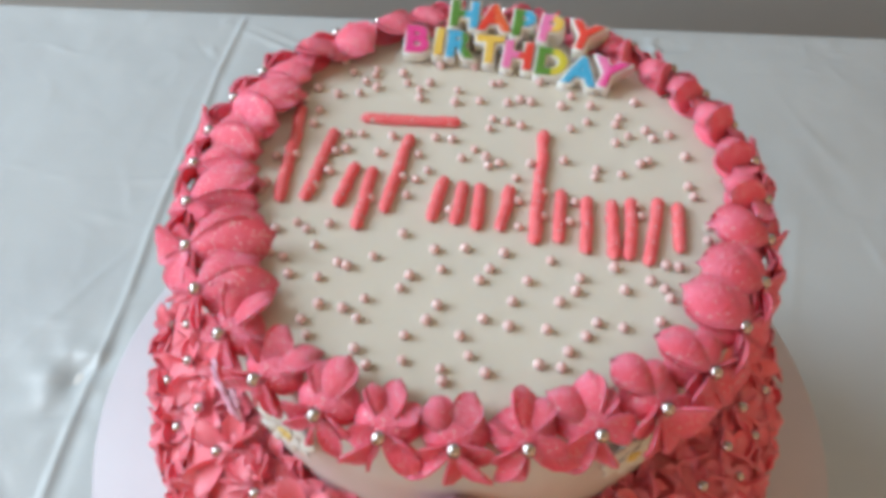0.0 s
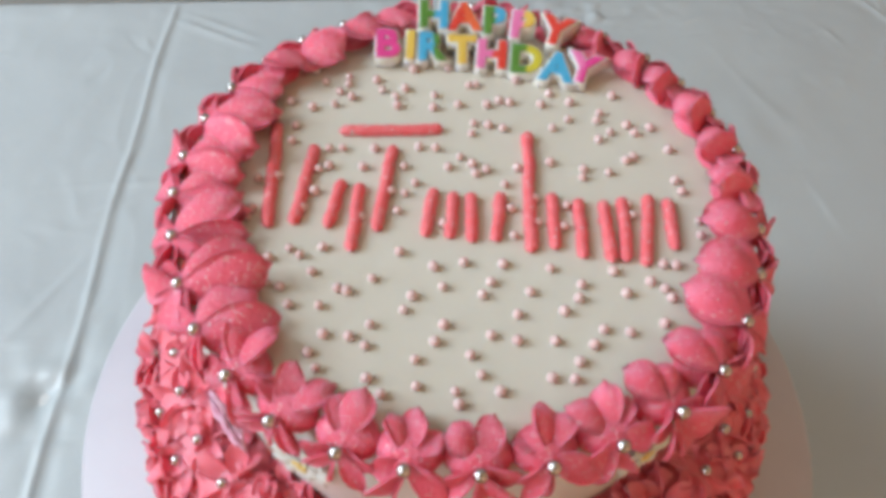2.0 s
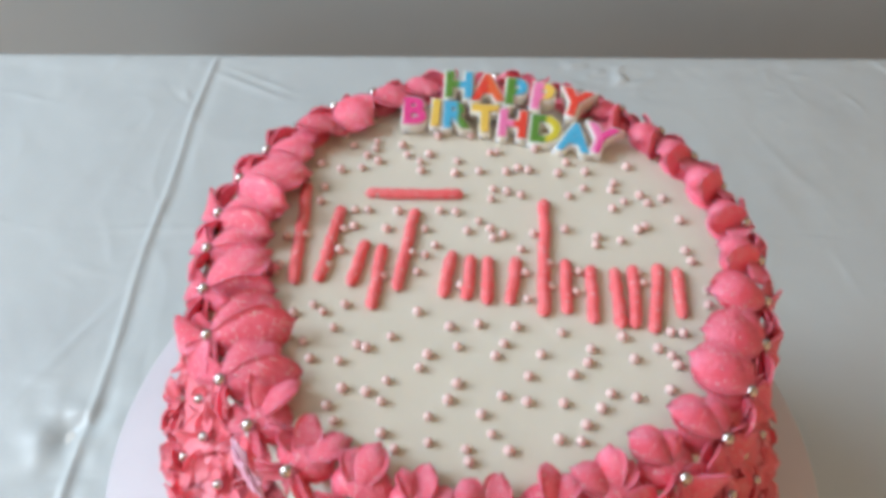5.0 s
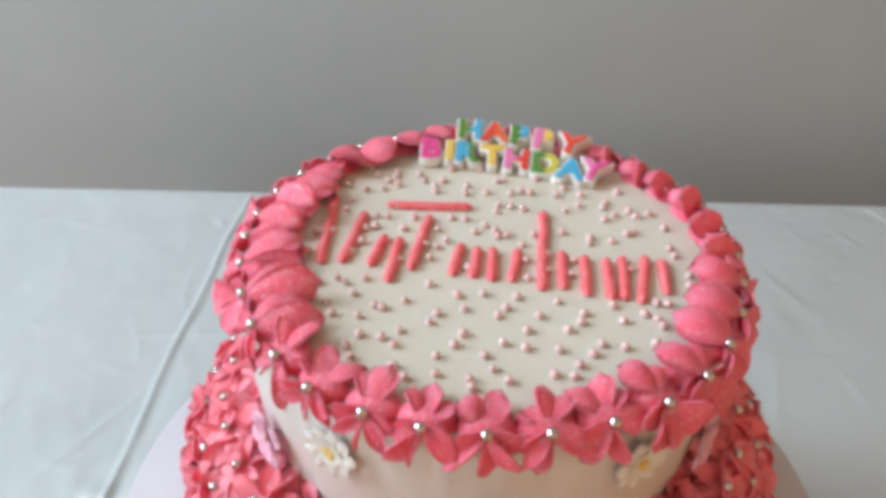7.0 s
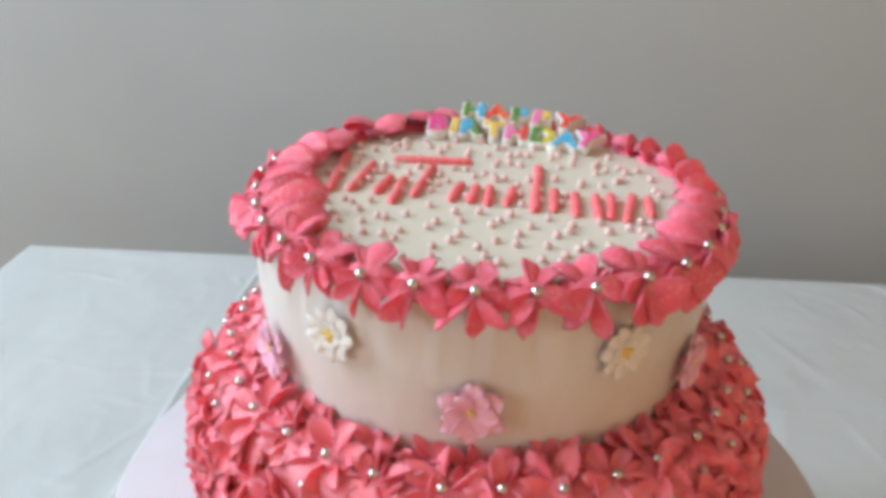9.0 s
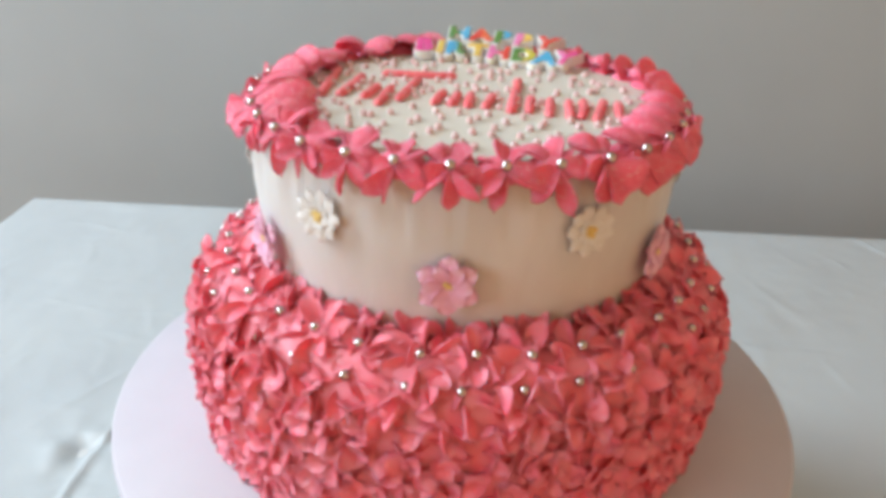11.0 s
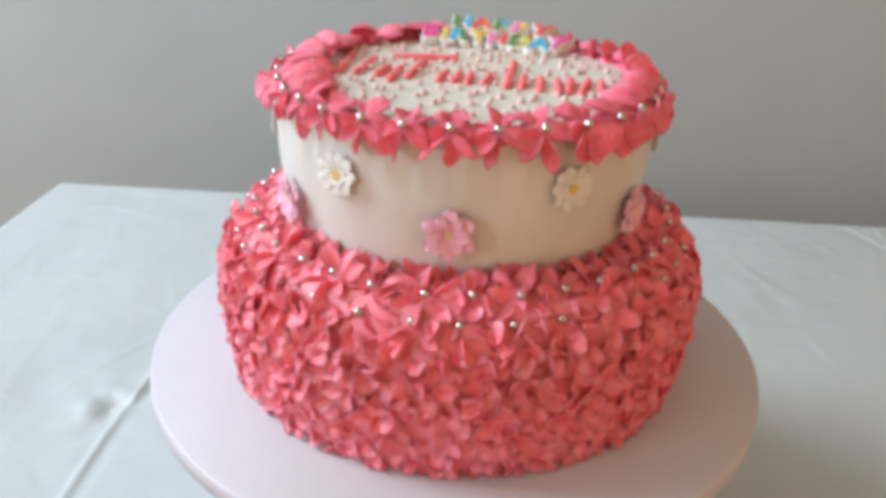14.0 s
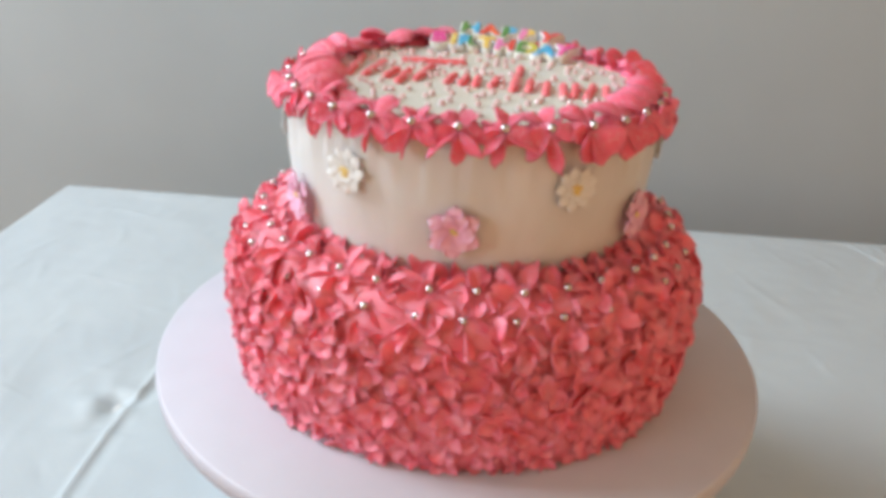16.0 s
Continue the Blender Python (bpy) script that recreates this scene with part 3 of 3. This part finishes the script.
PEARLS_MIDDLE = [(-22.7, -11.0), (-0.0, 13.3), (-4.5, 8.6), (4.1, 9.7), (4.9, 5.1), (-4.3, -10.4), (-7.5, -17.2), (6.3, 30.4), (5.1, 25.0), (11.6, 29.2), (16.8, 27.3), (12.0, 40.3), (16.8, 42.3), (20.8, 41.2), (36.3, 45.6), (32.3, 39.6), (43.3, 40.3), (41.3, 31.0), (35.0, 26.8), (53.6, 34.1), (51.9, 30.1), (51.0, 20.1), (55.9, 23.8), (62.6, 27.3), (64.8, 23.1), (70.9, 25.6), (60.2, 43.4), (58.8, 9.3), (61.7, 10.9), (43.0, 5.7), (42.1, 1.7), (51.6, 3.7), (75.2, 14.1), (74.1, -1.0), (75.2, -6.1), (8.9, 6.8), (19.8, 7.2), (31.7, 9.4), (14.6, -0.5), (24.1, -7.6), (15.4, -11.6), (23.7, -18.1), (15.2, -23.2), (34.4, -11.0), (32.2, -20.2), (55.3, -11.6), (56.1, -16.2)]
PEARLS_BACK = [(-70.1, -25.5), (-75.1, 16.2), (-70.0, 5.7), (-72.3, -11.6), (-71.2, -8.0), (-63.3, 6.4), (-59.5, 23.7), (-58.6, 31.5), (-65.2, 36.7), (-61.0, 44.5), (-52.9, 41.2), (-52.3, 61.9), (-48.5, 55.2), (-39.4, 57.6), (-39.7, 53.6), (-43.0, 49.5), (-38.5, 46.3), (-44.8, 42.4), (-29.0, 55.7), (-27.0, 49.8), (-18.2, 50.4), (-21.9, 46.0), (-21.5, 40.9), (-7.3, 46.2), (-8.1, 39.4), (1.3, 40.6), (-14.6, 61.4), (-1.1, 61.6), (6.2, 51.3), (9.0, 51.8), (24.4, 53.5), (-38.0, 27.3), (-25.5, 28.4), (-46.1, 19.2), (-41.3, 19.2), (-30.1, 18.7), (-14.3, 18.8), (-8.3, 18.2), (-49.5, 9.3), (-46.0, 10.8), (-34.2, 9.7), (-19.8, 9.4), (-50.5, -0.8), (-54.3, -8.3), (-24.5, -2.3), (-20.0, -3.2), (-16.3, 1.5), (-34.7, -13.3)]
pearl_meshes = [ball_mesh("sugar_pearl", r, PEARL, 12, 8) for r in (0.00150, 0.00166, 0.00178)]
for x, y in PEARLS_FRONT + PEARLS_SIDE + PEARLS_MIDDLE + PEARLS_BACK:
    child("sugar_pearl", rnd.choice(pearl_meshes), cake, pose(x / 1000, y / 1000, TOP + 0.0011))


# a line of plain piped bars of icing
def piped_bar(x0, y0, x1, y1, seed):
    a, b = Vector((x0, y0, 0)) / 1000, Vector((x1, y1, 0)) / 1000
    run = b - a
    side = Vector((-run.y, run.x, 0)).normalized()
    n_, k_ = max(8, int(run.length / 0.0014)), 9
    verts, faces = [], []
    for i in range(n_ + 1):
        u = i / n_
        end = min(u * run.length, (1 - u) * run.length)
        r = 0.00215 * min(1, math.sqrt(max(end, 0) / 0.0019) + 0.02) * (1 + 0.22 * noise.noise((u * run.length * 500, seed * 7.7, 0)))
        c = a + run * u + side * 0.0006 * noise.noise((u * run.length * 90, seed * 3.1, 4))
        for q in range(k_):
            t = 2 * math.pi * q / k_
            verts.append(c + side * (r * math.cos(t)) + Vector((0, 0, TOP + 0.0011 + r * 0.92 * math.sin(t))))
    for i in range(n_):
        for q in range(k_):
            w = (q + 1) % k_
            faces.append((i * k_ + q, i * k_ + w, (i + 1) * k_ + w, (i + 1) * k_ + q))
    faces.append(tuple(range(k_)))
    faces.append(tuple(n_ * k_ + q for q in range(k_ - 1, -1, -1)))
    child("piped_bar", mesh_from("piped_bar", verts, faces, BAR_PINK), cake)


BARS = [(-65, 34, -65.5, -16), (-51, 22, -57, -15), (-41, 5, -46, -17), (-35, 3, -38, -27), (-23.5, 21, -30, -19), (-10, 0, -14, -22), (-3, -2, -6, -23),
        (3, -3, 1, -25), (13, -3, 9, -25), (25.5, 26, 20, -30), (30, -4, 28, -29), (39, -7, 36.5, -33), (47, -8, 45.5, -35), (54, -7, 50, -35),
        (63, -6, 56, -37), (69, -8, 67, -31), (-43, 29, -5, 28), (72, -38, 83, -41)]
for i, b in enumerate(BARS):
    piped_bar(b[0], b[1] - 1.2, b[2], b[3] - 0.8, i)


# ---- letter toppers lying on the back of the top tier ----
def two_tone(name, left, right):
    m = bpy.data.materials.new(name)
    m.use_nodes = True
    nt = m.node_tree
    b = nt.nodes["Principled BSDF"]
    b.inputs["Roughness"].default_value, b.inputs["Coat Weight"].default_value = 0.3, 0.3
    co = nt.nodes.new("ShaderNodeTexCoord")
    sep = nt.nodes.new("ShaderNodeSeparateXYZ")
    nt.links.new(co.outputs["Object"], sep.inputs[0])
    no = nt.nodes.new("ShaderNodeTexNoise")
    no.inputs["Scale"].default_value = 220
    nt.links.new(co.outputs["Object"], no.inputs["Vector"])
    add = nt.nodes.new("ShaderNodeMath")
    add.operation = "MULTIPLY_ADD"
    add.inputs[1].default_value, add.inputs[2].default_value = 0.5, 0.25
    nt.links.new(no.outputs["Fac"], add.inputs[0])
    s = nt.nodes.new("ShaderNodeMath")
    s.operation = "MULTIPLY_ADD"
    s.inputs[1].default_value = 130
    nt.links.new(sep.outputs["X"], s.inputs[0])
    nt.links.new(add.outputs[0], s.inputs[2])
    ramp = nt.nodes.new("ShaderNodeValToRGB")
    ramp.color_ramp.elements[0].position, ramp.color_ramp.elements[1].position = 0.40, 0.62
    ramp.color_ramp.elements[0].color, ramp.color_ramp.elements[1].color = (*left, 1), (*right, 1)
    nt.links.new(s.outputs[0], ramp.inputs["Fac"])
    nt.links.new(ramp.outputs["Color"], b.inputs["Base Color"])
    return m


WAX = material("white_wax", (0.92, 0.88, 0.81), 0.35, (0.88, 0.83, 0.75), 200, sss=0.8, sss_radius=(1, 0.9, 0.7), sss_scale=0.005)
GREEN, BLUE, RED, ORANGE = (0.10, 0.26, 0.04), (0.07, 0.42, 0.68), (0.75, 0.06, 0.04), (0.80, 0.14, 0.05)
MAGENTA, PINKY, GOLD, LIME = (0.78, 0.06, 0.30), (0.82, 0.20, 0.45), (0.80, 0.55, 0.10), (0.62, 0.55, 0.05)


def letter_mesh(text, grow, deep, mat, height):
    """One letter as a solid, its middle at the origin, standing along +y, thickness along +z."""
    cu = bpy.data.curves.new("letter", "FONT")
    cu.body, cu.size, cu.extrude, cu.offset, cu.bevel_depth, cu.resolution_u = text, 1.0, deep, grow, 0.02, 4
    ob = bpy.data.objects.new("letter", cu)
    scene.collection.objects.link(ob)
    bpy.context.view_layer.update()
    me = bpy.data.meshes.new_from_object(ob.evaluated_get(bpy.context.evaluated_depsgraph_get()))
    bpy.data.objects.remove(ob)
    co = np.array([v.co[:] for v in me.vertices])
    mid = (co.max(0) + co.min(0)) / 2
    s = height / 0.72
    for v in me.vertices:
        v.co = ((v.co.x - mid[0]) * s, (v.co.y - mid[1]) * s, v.co.z * s)
    me.materials.clear()
    me.materials.append(mat)
    return me


LETTERS = [("H", -4.3, 80.7, 16.0, -4, GREEN, BLUE), ("A", 7.6, 79.6, 15.5, -3, RED, ORANGE), ("P", 19.6, 77.2, 15.0, -7, GREEN, BLUE), ("P", 30.5, 74.8, 14.6, -12, PINKY, GOLD),
           ("Y", 43.2, 71.2, 14.2, -22, RED, RED), ("B", -24.0, 69.4, 8.6, -2, MAGENTA, MAGENTA), ("I", -15.4, 69.0, 8.0, -5, GOLD, GOLD), ("R", -6.6, 68.0, 7.8, -4, BLUE, GREEN),
           ("T", 4.6, 66.2, 7.4, -4, GOLD, GOLD), ("H", 16.0, 63.2, 7.2, -8, PINKY, RED), ("D", 29.2, 60.0, 7.0, -9, GREEN, LIME), ("A", 40.4, 55.0, 7.0, -14, BLUE, BLUE),
           ("Y", 50.2, 52.8, 8.0, -24, PINKY, MAGENTA)]
for n_, (text, x, y, up, turn, left, right) in enumerate(LETTERS):
    topper = tagged(new("letter_topper"), "glossy coloured letter on a white wax backing, lying on the cake", "letter candle", "letter candles on the cake")
    topper.matrix_basis = pose((x - (1.4 if n_ < 5 else 0.0)) / 1000, (y + 0.4) / 1000, TOP + (up - (5.4 if n_ < 5 else 2.8)) / 1000, 17, 0, turn)
    deep = 0.24 if n_ < 5 else 0.15
    child("backing", letter_mesh(text, 0.076, deep, WAX, 0.0120), topper, pose(0, 0, (0.09 - deep) / 60), "white wax backing")
    child("coloured_face", letter_mesh(text, 0.030, 0.05, two_tone("letter_colour", left, right), 0.0120), topper, pose(0, 0, 0.0013), "coloured letter face")
